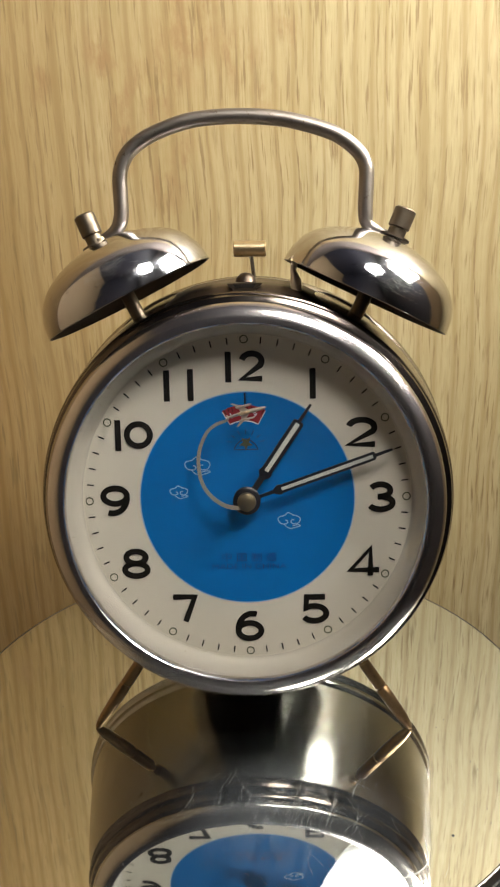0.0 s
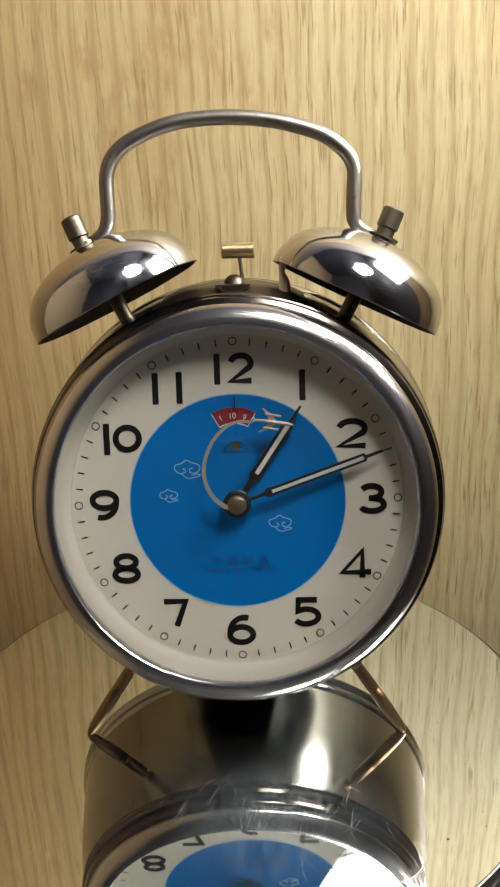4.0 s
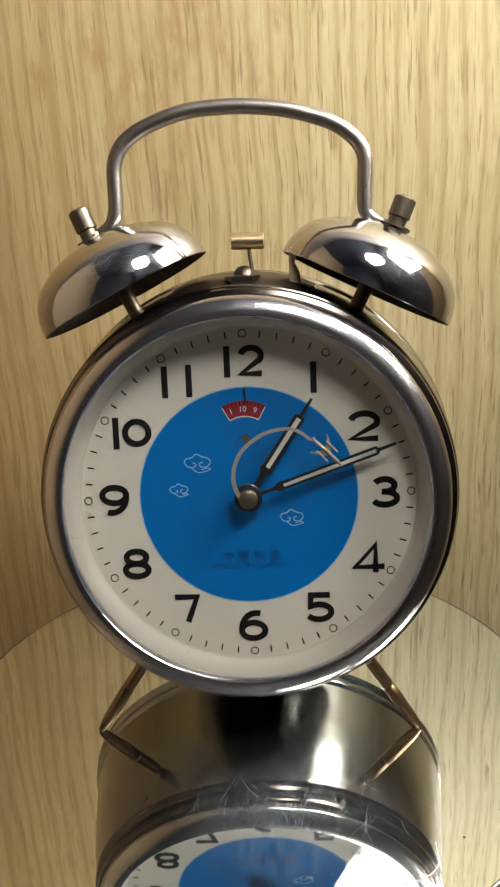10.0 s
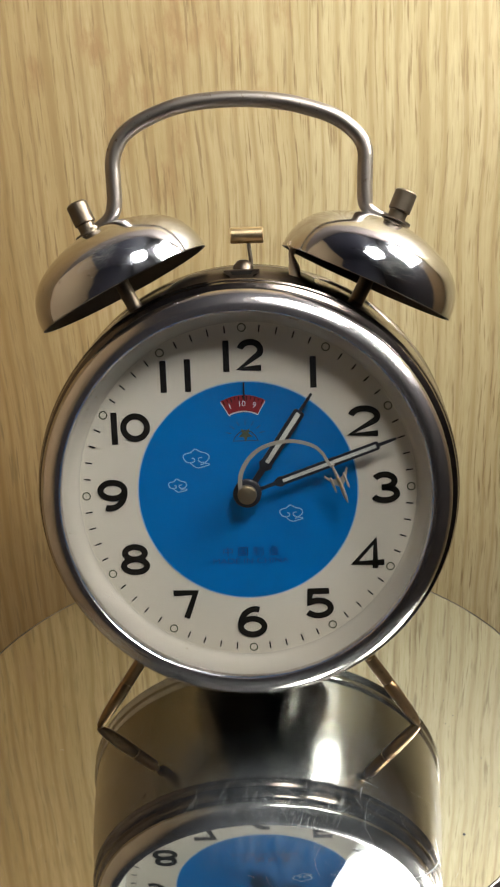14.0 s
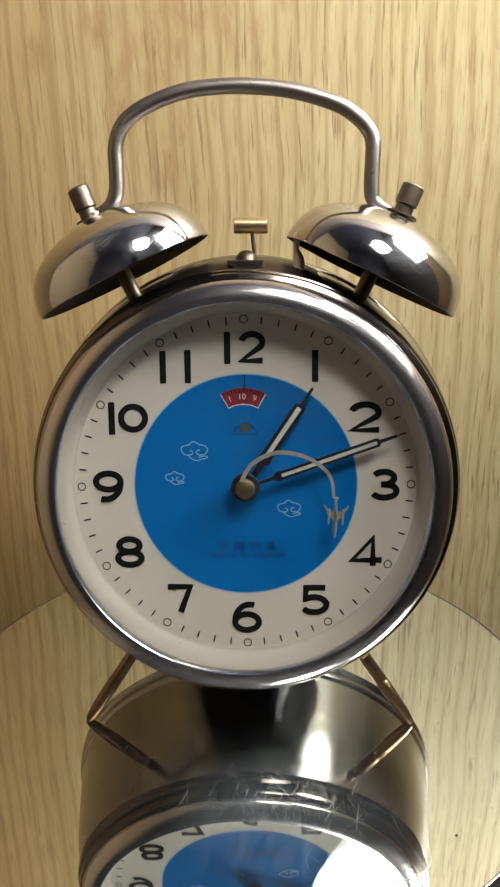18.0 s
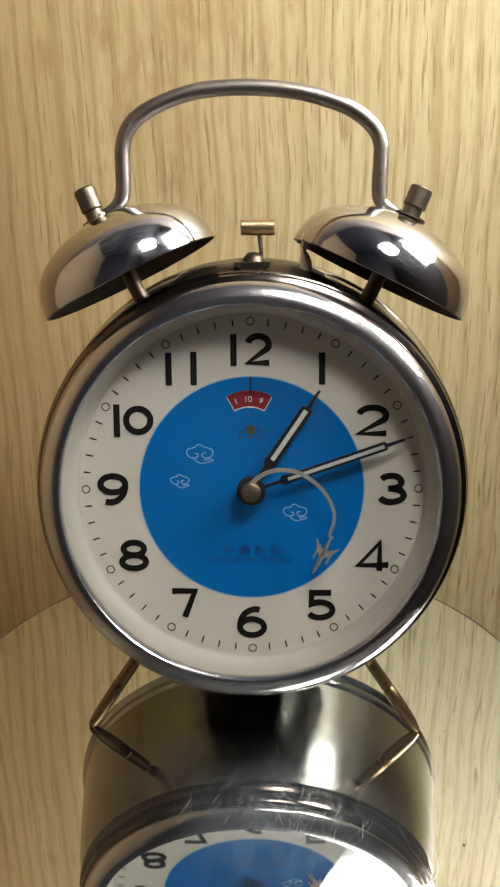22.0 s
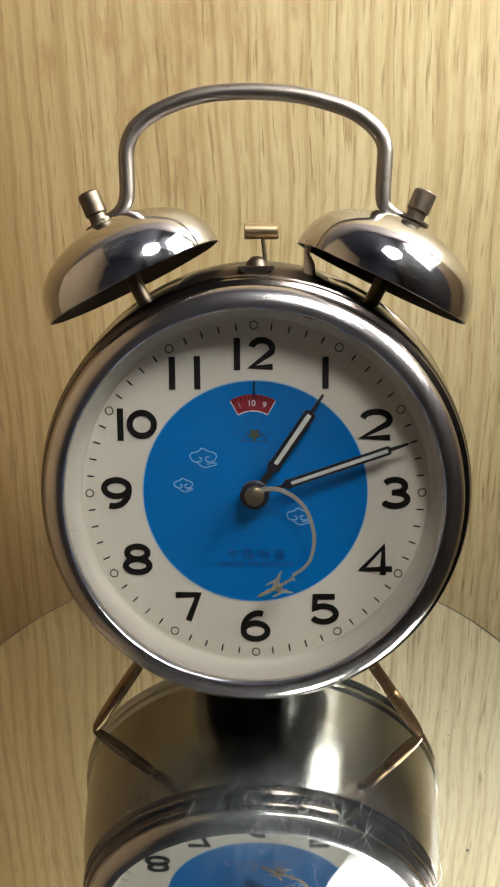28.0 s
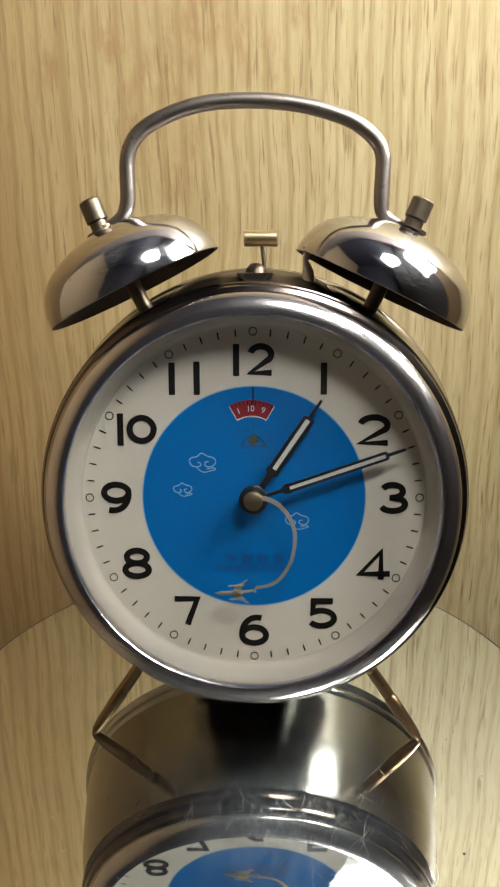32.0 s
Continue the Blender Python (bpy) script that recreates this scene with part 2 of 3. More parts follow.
M_WOOD = wood_wall("oak_board")
M_MIRROR = mirror_mat("mirror")
M_CHROME = metal("chrome", (0.45, 0.435, 0.42), 0.16, 0.2, (0.16, 0.12, 0.08))
M_BAND = metal("darkened_band", (0.15, 0.125, 0.11), 0.15, 0.2, (0.1, 0.07, 0.05))
M_BELL = metal("bell_chrome", (0.63, 0.64, 0.69), 0.07, 0.12, (0.2, 0.15, 0.1), 160, 0.14)
M_BEZEL = brushed("bezel_nickel", (0.64, 0.605, 0.595), 0.21)
M_NICKEL = metal("worn_nickel", (0.16, 0.13, 0.095), 0.42, 0.6, (0.12, 0.08, 0.05), 300, 0.2)
M_HANDLE = metal("handle_steel", (0.31, 0.275, 0.24), 0.36, 0.2, (0.14, 0.09, 0.05), 260, 0.15)
M_BRASS = metal("brass", (0.80, 0.62, 0.36), 0.3, 0.4, (0.2, 0.12, 0.05), 300)
M_AGED = metal("aged_plate", (0.10, 0.077, 0.058), 0.36, 0.6, (0.06, 0.04, 0.025), 260, 0.15)
M_LEG = metal("leg_bronze", (0.27, 0.175, 0.09), 0.3, 0.4, (0.1, 0.06, 0.03), 300)
M_HOOK = paint("hook_brass", (0.56, 0.44, 0.31), 0.5, 0.12, 500, 0.3, 0.2)
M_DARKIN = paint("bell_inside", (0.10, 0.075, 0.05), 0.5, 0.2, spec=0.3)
M_DIAL = paint("dial_ivory", (0.78, 0.715, 0.61), 0.6, 0.03, spec=0.25)
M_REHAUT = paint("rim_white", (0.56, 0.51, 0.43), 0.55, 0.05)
M_BLUE = paint("dial_blue", (0.0, 0.165, 0.52), 0.6, 0.04, 900, 0.03)
M_BLACK = paint("print_black", (0.010, 0.008, 0.006), 0.55, 0.1, spec=0.15)
M_WHITEP = paint("print_white", (0.70, 0.79, 0.87), 0.5, 0.05)
M_PALEB = paint("print_pale_blue", (0.30, 0.52, 0.78), 0.5, 0.05)
M_NAVY = paint("print_navy", (0.002, 0.045, 0.23), 0.5, 0.05)
M_TEAL = paint("print_teal", (0.004, 0.045, 0.14), 0.5, 0.05)
M_OLIVE = paint("print_olive", (0.07, 0.075, 0.03), 0.5, 0.2)
M_RED = paint("print_red", (0.27, 0.008, 0.014), 0.5, 0.06)
M_HANDB = paint("hand_black", (0.012, 0.012, 0.016), 0.32, 0.1)
M_LUME = paint("lume", (0.66, 0.66, 0.60), 0.6, 0.05, 700)
M_SILVER = paint("second_silver", (0.44, 0.40, 0.33), 0.36, 0.12, 900, 0.5, 0.3)
M_HUB = metal("hub_brass", (0.31, 0.245, 0.15), 0.42, 0.4, wear=0.1)
M_GLASS = glass_mat("clock_glass")
M_EAST = paint("brown_paint", (0.040, 0.040, 0.048), 0.6, 0.1, 20)
M_PLASTER = paint("plaster", (0.30, 0.215, 0.12), 0.8, 0.05, 20)
M_UPPER = paint("wall_grey_brown", (0.17, 0.14, 0.12), 0.7, 0.08, 20)
M_CEIL = paint("ceiling_white", (0.7, 0.68, 0.62), 0.85, 0.04, 20)
M_FLOOR = paint("floor_brown", (0.36, 0.27, 0.17), 0.5, 0.25, 12)
M_CAB = paint("navy_dark", (0.031, 0.033, 0.048), 0.5, 0.2, 15)
M_STAND = paint("stand_black", (0.02, 0.019, 0.018), 0.4, 0.1, 60)
M_SCRATCH = paint("scratch", (0.5, 0.5, 0.48), 0.5, 0.05)


# ---------------------------------------------------------------- mesh helpers
def part(name, bm, material, parent=None, label="", smooth=True, at=None):
    me = bpy.data.meshes.new(name)
    bmesh.ops.recalc_face_normals(bm, faces=bm.faces[:])
    bm.to_mesh(me)
    bm.free()
    me.materials.append(material)
    if smooth:
        me.shade_smooth()
        me.set_sharp_from_angle(angle=radians(38))
    ob = new(name, me)
    if parent is not None:
        ob.parent = parent
    if at is not None:
        ob.location = at
    if label:
        tagged(ob, label=label)
    return ob


def lathe(profile, seg=96, m=None, close=False, bm=None):
    """Turns (radius, height) rows about Z, then moves the result by m. Millimetres."""
    bm = bm or bmesh.new()
    m = m or Matrix.Identity(4)
    rings = []
    for r, z in profile:
        if r < 1e-6:
            rings.append([bm.verts.new(m @ Vector((0, 0, z)) * MM)])
        else:
            rings.append([bm.verts.new((m @ Vector((r * math.cos(2 * math.pi * k / seg), r * math.sin(2 * math.pi * k / seg), z))) * MM)
                          for k in range(seg)])
    pairs = list(zip(rings, rings[1:]))
    if close:
        pairs.append((rings[-1], rings[0]))
    for a, b in pairs:
        for k in range(seg):
            j = (k + 1) % seg
            q = [a[k % len(a)], a[j % len(a)], b[j % len(b)], b[k % len(b)]]
            u = []
            for w in q:
                if w not in u:
                    u.append(w)
            if len(u) > 2:
                bm.faces.new(u)
    return bm


# turning axis of the dial: local z of a lathe points out of the dial (towards -y)
FACE = Matrix.Rotation(radians(90), 4, "X")


def spline(points, n=10):
    pts = [Vector(p) for p in points]
    ext = [2 * pts[0] - pts[1]] + pts + [2 * pts[-1] - pts[-2]]
    out = []
    for i in range(1, len(ext) - 2):
        a, b, c, d = ext[i - 1:i + 3]
        for k in range(n):
            t = k / n
            out.append(0.5 * ((2 * b) + (c - a) * t + (2 * a - 5 * b + 4 * c - d) * t * t + (3 * b - a - 3 * c + d) * t ** 3))
    return out + [pts[-1]]


def tube(points, radius, seg=16, flat=1.0, bm=None):
    """A round (or flattened) rod along points, in millimetres. radius: a number or one for each point."""
    bm = bm or bmesh.new()
    pts = [Vector(p) for p in points]
    rad = radius if isinstance(radius, (list, tuple)) else [radius] * len(pts)
    rings, up = [], None
    for i, p in enumerate(pts):
        d = (pts[min(i + 1, len(pts) - 1)] - pts[max(i - 1, 0)]).normalized()
        if up is None:
            up = d.cross(Vector((0, 1, 0)))
            up = up if up.length > 0.1 else d.cross(Vector((1, 0, 0)))
        up = (up - d * up.dot(d)).normalized()
        side = d.cross(up)
        rings.append([bm.verts.new((p + rad[i] * (up * math.cos(a) + side * flat * math.sin(a))) * MM)
                      for a in (2 * math.pi * k / seg for k in range(seg))])
    for a, b in zip(rings, rings[1:]):
        for k in range(seg):
            bm.faces.new((a[k], a[(k + 1) % seg], b[(k + 1) % seg], b[k]))
    bm.faces.new(rings[0][::-1])
    bm.faces.new(rings[-1])
    return bm


def ribbon(points, width, y, thick=0.06, closed=False, bm=None):
    """A flat printed stroke on the dial along (x, z) points, its front at y (towards the viewer is negative)."""
    bm = bm or bmesh.new()
    pts = [Vector(p) for p in points]
    n = len(pts)
    wid = width if isinstance(width, (list, tuple)) else [width] * n
    left, right = [], []
    for i, p in enumerate(pts):
        a = pts[i - 1] if (i or closed) else None
        b = pts[(i + 1) % n] if (i < n - 1 or closed) else None
        d1 = (p - a).normalized() if a is not None else (b - p).normalized()
        d2 = (b - p).normalized() if b is not None else d1
        n1, n2 = Vector((-d1.y, d1.x)), Vector((-d2.y, d2.x))
        nn = n1 + n2
        nn = nn.normalized() if nn.length > 1e-4 else n1
        s = min(1 / max(nn.dot(n1), 0.3), 1.45)
        left.append(p + nn * s * wid[i] / 2)
        right.append(p - nn * s * wid[i] / 2)
    def ring(src, yy):
        return [bm.verts.new((q.x * MM, yy * MM, q.y * MM)) for q in src]
    lf, rf, lb, rb = ring(left, y), ring(right, y), ring(left, y + thick), ring(right, y + thick)
    for i in range(n if closed else n - 1):
        j = (i + 1) % n
        bm.faces.new((lf[i], lf[j], rf[j], rf[i]))
        bm.faces.new((lf[i], lb[i], lb[j], lf[j]))
        bm.faces.new((rf[i], rf[j], rb[j], rb[i]))
    return bm


def plate(outline, y, thick, bm=None):
    """A flat piece cut to an (x, z) outline, its front at y."""
    bm = bm or bmesh.new()
    f = [bm.verts.new((x * MM, y * MM, z * MM)) for x, z in outline]
    b = [bm.verts.new((x * MM, (y + thick) * MM, z * MM)) for x, z in outline]
    bm.faces.new(f)
    bm.faces.new(b[::-1])
    for i in range(len(f)):
        j = (i + 1) % len(f)
        bm.faces.new((f[i], b[i], b[j], f[j]))
    return bm


def arc(cx, cz, rx, rz, a0, a1, n=18):
    return [(cx + rx * math.cos(radians(a0 + (a1 - a0) * k / n)), cz + rz * math.sin(radians(a0 + (a1 - a0) * k / n))) for k in range(n + 1)]


def box(x0, x1, y0, y1, z0, z1, bevel=0.0):
    """A box in metres with bevelled edges."""
    bm = bmesh.new()
    bmesh.ops.create_cube(bm, size=1)
    for v in bm.verts:
        v.co = Vector(((x0 + x1) / 2 + v.co.x * (x1 - x0), (y0 + y1) / 2 + v.co.y * (y1 - y0), (z0 + z1) / 2 + v.co.z * (z1 - z0)))
    if bevel:
        bmesh.ops.bevel(bm, geom=bm.edges[:], offset=bevel, segments=2, affect="EDGES")
    return bm


# ---------------------------------------------------------------- the room
def setting(name, bm, material, label, category, m=None):
    ob = part(name, bm, material, smooth=False)
    if m is not None:
        ob.matrix_basis = m
    return tagged(ob, label, category, kind="structure")


FLOOR_Z = -0.45
WIN_Y, WIN_Z = (-0.142, 0.130), (0.332, 0.72)
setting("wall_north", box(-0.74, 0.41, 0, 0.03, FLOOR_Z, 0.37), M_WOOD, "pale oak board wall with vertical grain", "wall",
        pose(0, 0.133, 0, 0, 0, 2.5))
# upper wall is added out of view, darker to dim the bells' reflections
setting("wall_north_upper", box(-0.74, 0.41, 0.004, 0.03, 0.371, 1.1), M_UPPER, "added grey brown upper wall, out of view", "wall",
        pose(0, 0.133, 0, 0, 0, 2.5))
# floor out of view, kept pale so it bounces fill light onto the dial
setting("floor", box(-0.75, 0.42, -1.0, 0.2, FLOOR_Z - 0.05, FLOOR_Z), M_FLOOR, "unseen brown floor, pale to bounce fill light", "floor")
# ceiling and south wall are added unseen; their navy stands for the unlit room
setting("ceiling", box(-0.75, 0.42, -1.0, 0.2, 1.1, 1.15), M_CAB, "added dark navy ceiling for the unlit room", "ceiling")
setting("wall_west", box(-0.75, -0.7, -0.95, 0.3, FLOOR_Z, 1.1), M_PLASTER, "plain brown plaster wall", "wall")
setting("wall_south", box(-0.70, 0.372, -1.0, -0.95, FLOOR_Z, 1.1), M_CAB, "added dark navy wall for the unlit room", "wall")
# the east wall leaves an opening for the window; its end next to the board is warm plaster
for x in range(5):
    y0, y1, z0, z1 = ((-0.95, 0.0, FLOOR_Z, WIN_Z[0]), (-0.95, 0.3, WIN_Z[1], 1.1), (-0.95, WIN_Y[0], *WIN_Z), (WIN_Y[1], 0.3, *WIN_Z), (0.0, 0.3, FLOOR_Z, WIN_Z[0]))[x]
    warm = x in (3, 4)
    setting("wall_east", box(0.372, 0.42, y0, y1, z0, z1), M_PLASTER if warm else M_EAST, "plain brown plaster wall" if warm else "dark grey painted wall", "wall")


# side window and the hanging lamp that lights the clock
def window():
    w = new("window_1")
    tagged(w, "bright side window with a white frame", "window", kind="structure")
    (a, b), (c, d) = WIN_Y, WIN_Z
    part("pane", box(0.397, 0.402, a, b, c, d), glow("daylight", (1.0, 0.985, 0.95), WINDOW), w, smooth=False)
    f = 0.018
    for y0, y1, z0, z1 in ((a, a + f, c, d), (b - f, b, c, d), (a + f, b - f, d - f, d), (a + f, b - f, c, c + f)):
        part("window_frame", box(0.372, 0.395, y0, y1, z0, z1, 0.003), M_CEIL, w, smooth=False)


def squared(profile, wide=1.3, deep=1.3):
    """A lathe with a rounded-square plan."""
    bm = lathe(profile, 64)
    for v in bm.verts:
        a = math.atan2(v.co.y, v.co.x)
        k = (abs(math.cos(a)) ** 3.2 + abs(math.sin(a)) ** 3.2) ** (-1 / 3.2)
        v.co.x, v.co.y = v.co.x * k * wide, v.co.y * k * deep
    return bm


def pendant():
    root = new("pendant_lamp")
    tagged(root, "rounded square hanging lamp with a white diffuser", "lamp")
    root.matrix_basis = look(LAMP_AT, (0, 0.02, 0.09)) @ Matrix.Scale(1.45, 4)
    part("diffuser", squared(((0, 0), (33, 0), (34, 1), (34, 3), (0, 3))), glow("lamp_glow", (0.975, 0.97, 0.95), LAMP), root)
    part("shade", squared(((34.3, -1), (36, -1), (37, 4), (27, 28), (12, 36), (0, 36), (0, 33), (25, 25), (34.3, 4))), M_STAND, root)
    return root


WINDOW, LAMP = 60.0, 35.0
LAMP_AT = (0.135, -0.20, 0.50)
window()
pendant()
tip = Vector(LAMP_AT) + (Vector(LAMP_AT) - Vector((0, 0.02, 0.09))).normalized() * 0.052
tagged(part("lamp_cord", tube([tip * 1000, Vector((tip.x, tip.y, 1.1)) * 1000], 2.5, 10), M_STAND), "black lamp cord from the ceiling", "cord")


# ---------------------------------------------------------------- round mirror on its stand
def mirror_table():
    r = 94.8
    root = new("mirror_stand")
    tagged(root, "round scratched mirror top on a black pedestal", "mirror")
    root.location = (-0.0031, 0.0050, FLOOR_Z)
    up = Matrix.Translation((0, 0, -FLOOR_Z * 1000))
    part("mirror_top", lathe([(0, 0), (r - 0.6, 0), (r, -0.6), (r, -3.6), (r - 0.5, -4), (0, -4)], 160, up), M_MIRROR, root,
         "round mirror, dusty and finely scratched")
    part("edge", lathe([(r - 0.22, 0.05), (r + 0.1, -0.05), (r + 0.22, -0.6), (r + 0.2, -3.6), (r + 0.02, -3.7), (r + 0.02, -0.6), (r - 0.22, -0.02)], 160, up, True), M_HANDLE, root, "thin grey edge band")
    part("rim", lathe([(r - 8, -4.1), (r + 0.6, -4.1), (r + 0.8, -4.6), (r + 0.8, -8), (r - 8, -8.5)], 160, up, True), M_STAND, root)
    part("column", lathe([(0, -8.6), (60, -8.6), (40, -14), (16, -30), (14, -380), (20, -410), (20, -420)], 48, up), M_STAND, root)
    part("base_plate", lathe([(0, -420), (90, -420), (95, -424), (95, -450), (0, -450)], 64, up), M_STAND, root)
    # scratches: fine bright lines, thickest near the front of the mirror
    rnd = random.Random(5)
    bm = bmesh.new()

    def flat_line(pts, w, z):
        vs = []
        for i, p in enumerate(pts):
            d = (pts[min(i + 1, len(pts) - 1)] - pts[max(i - 1, 0)]).normalized()
            n = Vector((-d.y, d.x, 0)) * w / 2
            vs.append((bm.verts.new((p + n + Vector((0, 0, z))) * MM), bm.verts.new((p - n + Vector((0, 0, z))) * MM)))
        for a, b in zip(vs, vs[1:]):
            bm.faces.new((a[0], a[1], b[1], b[0]))

    for k in range(240):
        if k < 175:
            x, y, a = rnd.gauss(13, 15), rnd.gauss(-44, 9), rnd.choice((rnd.gauss(72, 7), rnd.gauss(64, 9), rnd.gauss(118, 14)))
        else:
            x, y, a = rnd.uniform(-60, 60), rnd.uniform(-80, 10), rnd.uniform(0, 180)
        n = rnd.uniform(1.0, 9.0) if k < 175 else rnd.uniform(0.6, 2.2)
        d = Vector((math.cos(radians(a)), math.sin(radians(a)), 0))
        c = Vector((x + 3.1, y - 5.0, 0))
        side = Vector((-d.y, d.x, 0)) * rnd.uniform(-0.09, 0.09) * n
        if (c + d * n).length < r - 2 and (c - d * n).length < r - 2:
            flat_line([c - d * n / 2, c + side, c + d * n / 2], rnd.choice((0.007, 0.009, 0.012, 0.016)), 0.03 + 0.0003 * k - FLOOR_Z * 1000)
    tagged(part("scuffing", bm, M_SCRATCH, root, "fine pale scratches in the mirror", False), kind="stuff")
    bm = bmesh.new()
    for k in range(70):
        x, y, q = rnd.uniform(-70, 70), rnd.uniform(-80, 60), rnd.uniform(0.08, 0.22)
        if k == 0:
            x, y, q = 56.6, -57.4, 0.42
        if math.hypot(x, y) < r - 3:
            lathe([(0, q * 0.6), (q * 0.7, q * 0.4), (q, 0)], 6, Matrix.Translation((x, y, 0.02 - FLOOR_Z * 1000)), bm=bm)
    tagged(part("dust", bm, M_STAND, root, "dark specks of dust"), kind="stuff")
    fibre = [(46 + 3.1, -54 - 5), (49, -60), (48.5, -66), (44.5, -70), (38, -72)]
    part("fibre", tube(spline([(x, y, 0.1 - FLOOR_Z * 1000) for x, y in fibre], 5), 0.08, 5), M_SCRATCH, root, "pale stray fibre")
    return root


mirror_table()


# ---------------------------------------------------------------- the alarm clock
clock = new("alarm_clock")
tagged(clock, "vintage chrome twin-bell alarm clock with ivory and blue dial", "alarm clock")
clock.rotation_euler = (radians(-LEAN), 0, 0)


def cpart(name, bm, material, parent=None, label="", smooth=True):
    if parent is None:
        return part(name, bm, material, clock, label, smooth, DC)
    return part(name, bm, material, parent, label, smooth)


# drum with its beaded rims; heights run out of the dial, so the back is negative
cpart("drum", lathe([(0, -45.5), (56, -45.5), (63, -45.3), (65.6, -44.8), (66.5, -43.6), (66.0, -42.4), (65.2, -41.6), (65.9, -40.8), (66.2, -39.6), (65.7, -38.4), (65.0, -37.7), (64.9, -36.8),
                     (64.3, -30), (63.2, -20), (61.9, -11), (60.4, -4), (59.8, -1.0), (57, -1.0), (57, -34), (0, -34)], 160, FACE), M_CHROME, label="polished chrome drum with beaded rims")
# front of the drum's chrome, its dark reflections put into the metal colour
cpart("front_band", lathe([(57.0, -0.95), (59.6, -0.95), (59.0, -0.3), (59.6, 0.3), (59.9, 1.3), (59.5, 2.2), (58.2, 2.7), (58.8, 3.2), (59.0, 4.2), (58.5, 5.3), (57.3, 5.9), (57.0, 6.0), (56.6, 6.1)], 160, FACE, True), M_BAND, label="darkened chrome front band with two beads")
for x in (7.0,):
    cpart("seam", tube([(x, 9, -math.sqrt(61.75 ** 2 - x * x)), (x, 37.0, -math.sqrt(65.0 ** 2 - x * x))], 0.22, 8), M_BELL)
cpart("bezel", lathe([(56.2, 5.6), (56.9, 5.9), (57.3, 6.6), (57.2, 7.4), (56.5, 8.5), (55.3, 9.4), (53.8, 10.1), (52.4, 10.45), (51.5, 10.4), (51.1, 9.9), (51.0, 8.3), (51.1, 7.9),
                      (54.6, 7.8)], 160, Matrix.Translation((-0.4, 0, -0.4)) @ FACE, True), M_BEZEL, label="polished nickel bezel ring")
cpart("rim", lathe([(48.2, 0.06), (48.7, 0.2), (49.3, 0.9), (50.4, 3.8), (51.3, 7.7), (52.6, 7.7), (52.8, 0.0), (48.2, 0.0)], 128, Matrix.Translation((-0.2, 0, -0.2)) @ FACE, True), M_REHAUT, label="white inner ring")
dial = cpart("dial", lathe([(0, 0), (51, 0), (51, -1), (0, -1)], 128, FACE), M_DIAL, label="ivory dial with black numerals")
cpart("blue_disc", lathe([(0, 0.06), (31.3, 0.06), (31.3, 0.01), (0, 0.01)], 128, FACE), M_BLUE, dial, "bright blue disc")
cpart("disc_edge", lathe([(31.25, 0.075), (31.6, 0.075), (31.6, 0.02), (31.25, 0.02)], 128, FACE, True), M_PALEB, dial, "pale blue outline")
rnd = random.Random(11)
for k in range(16):
    a = radians(rnd.gauss(290, 22) if k < 12 else rnd.uniform(180, 260))
    q = rnd.uniform(0.25, 0.95)
    rr = 48.8 + 2.2 * q
    cpart("dirt_speck", lathe([(0, 0.12), (rnd.uniform(0.1, 0.28), 0.0)], 7, Matrix.Translation((rr * math.sin(a), -0.6 - 7.0 * q, rr * math.cos(a))) @ FACE), M_LEG)
pane = cpart("glass", lathe([(r, 8.2 + (52.4 ** 2 - r * r) / 760) for r in (0, 8, 16, 24, 30, 36, 42, 48, 52.4)] + [(52.4, 7.9), (42, 9.0), (24, 10.6), (0, 11.4)], 128, FACE), M_GLASS, label="clear slightly domed glass")


# ---- numerals, drawn as strokes in a unit box
def digit(ch):
    A = arc
    return {
        "0": [A(.5, .5, .5, .5, 90, 450, 36)],
        "1": [[(.5, 0), (.5, 1)]],
        "2": [A(.5, .69, .48, .31, 168, -32, 20) + [(.02, .0), (1, 0)]],
        "3": [A(.48, .755, .42, .245, 155, -90, 18) + [(.36, .51)], [(.4, .51)] + A(.5, .255, .5, .255, 90, -158, 20)],
        "4": [[(.74, -.09), (.74, 1), (.04, .14), (1.04, .14)]],
        "5": [[(.93, 1), (.13, 1), (.09, .53)] + A(.46, .31, .52, .31, 116, -150, 22)],
        "6": [A(.5, .31, .5, .31, 0, 360, 32), A(.62, .36, .62, .64, 178, 72, 16)],
        "7": [[(0, 1), (.93, 1), (.52, -.08)]],
        "8": [A(.5, .755, .43, .245, 0, 360, 28), A(.5, .255, .5, .255, 0, 360, 28)],
        "9": [A(.5, .69, .5, .31, 0, 360, 32), A(.38, .64, .62, .64, -2, -108, 16)],
    }[ch]


def numeral(chars, width=1.75, y=-0.16):
    """chars: rows of digit and the extents x0, x1, z0, z1 of its ink."""
    bm = bmesh.new()
    h = width / 2
    for ch, x0, x1, z0, z1 in chars:
        for stroke in digit(ch):
            pts = [((x0 + h) + px * (x1 - x0 - width), (z0 + h) + pz * (z1 - z0 - width)) for px, pz in stroke]
            if ch == "1":
                pts = [((x0 + x1) / 2, z0), ((x0 + x1) / 2, z1)]
            closed = (Vector(pts[0]) - Vector(pts[-1])).length < 1e-4
            ribbon(pts[:-1] if closed else pts, width, y, 0.1, closed, bm)
    return cpart("numeral", bm, M_BLACK, dial, "black numeral", False)


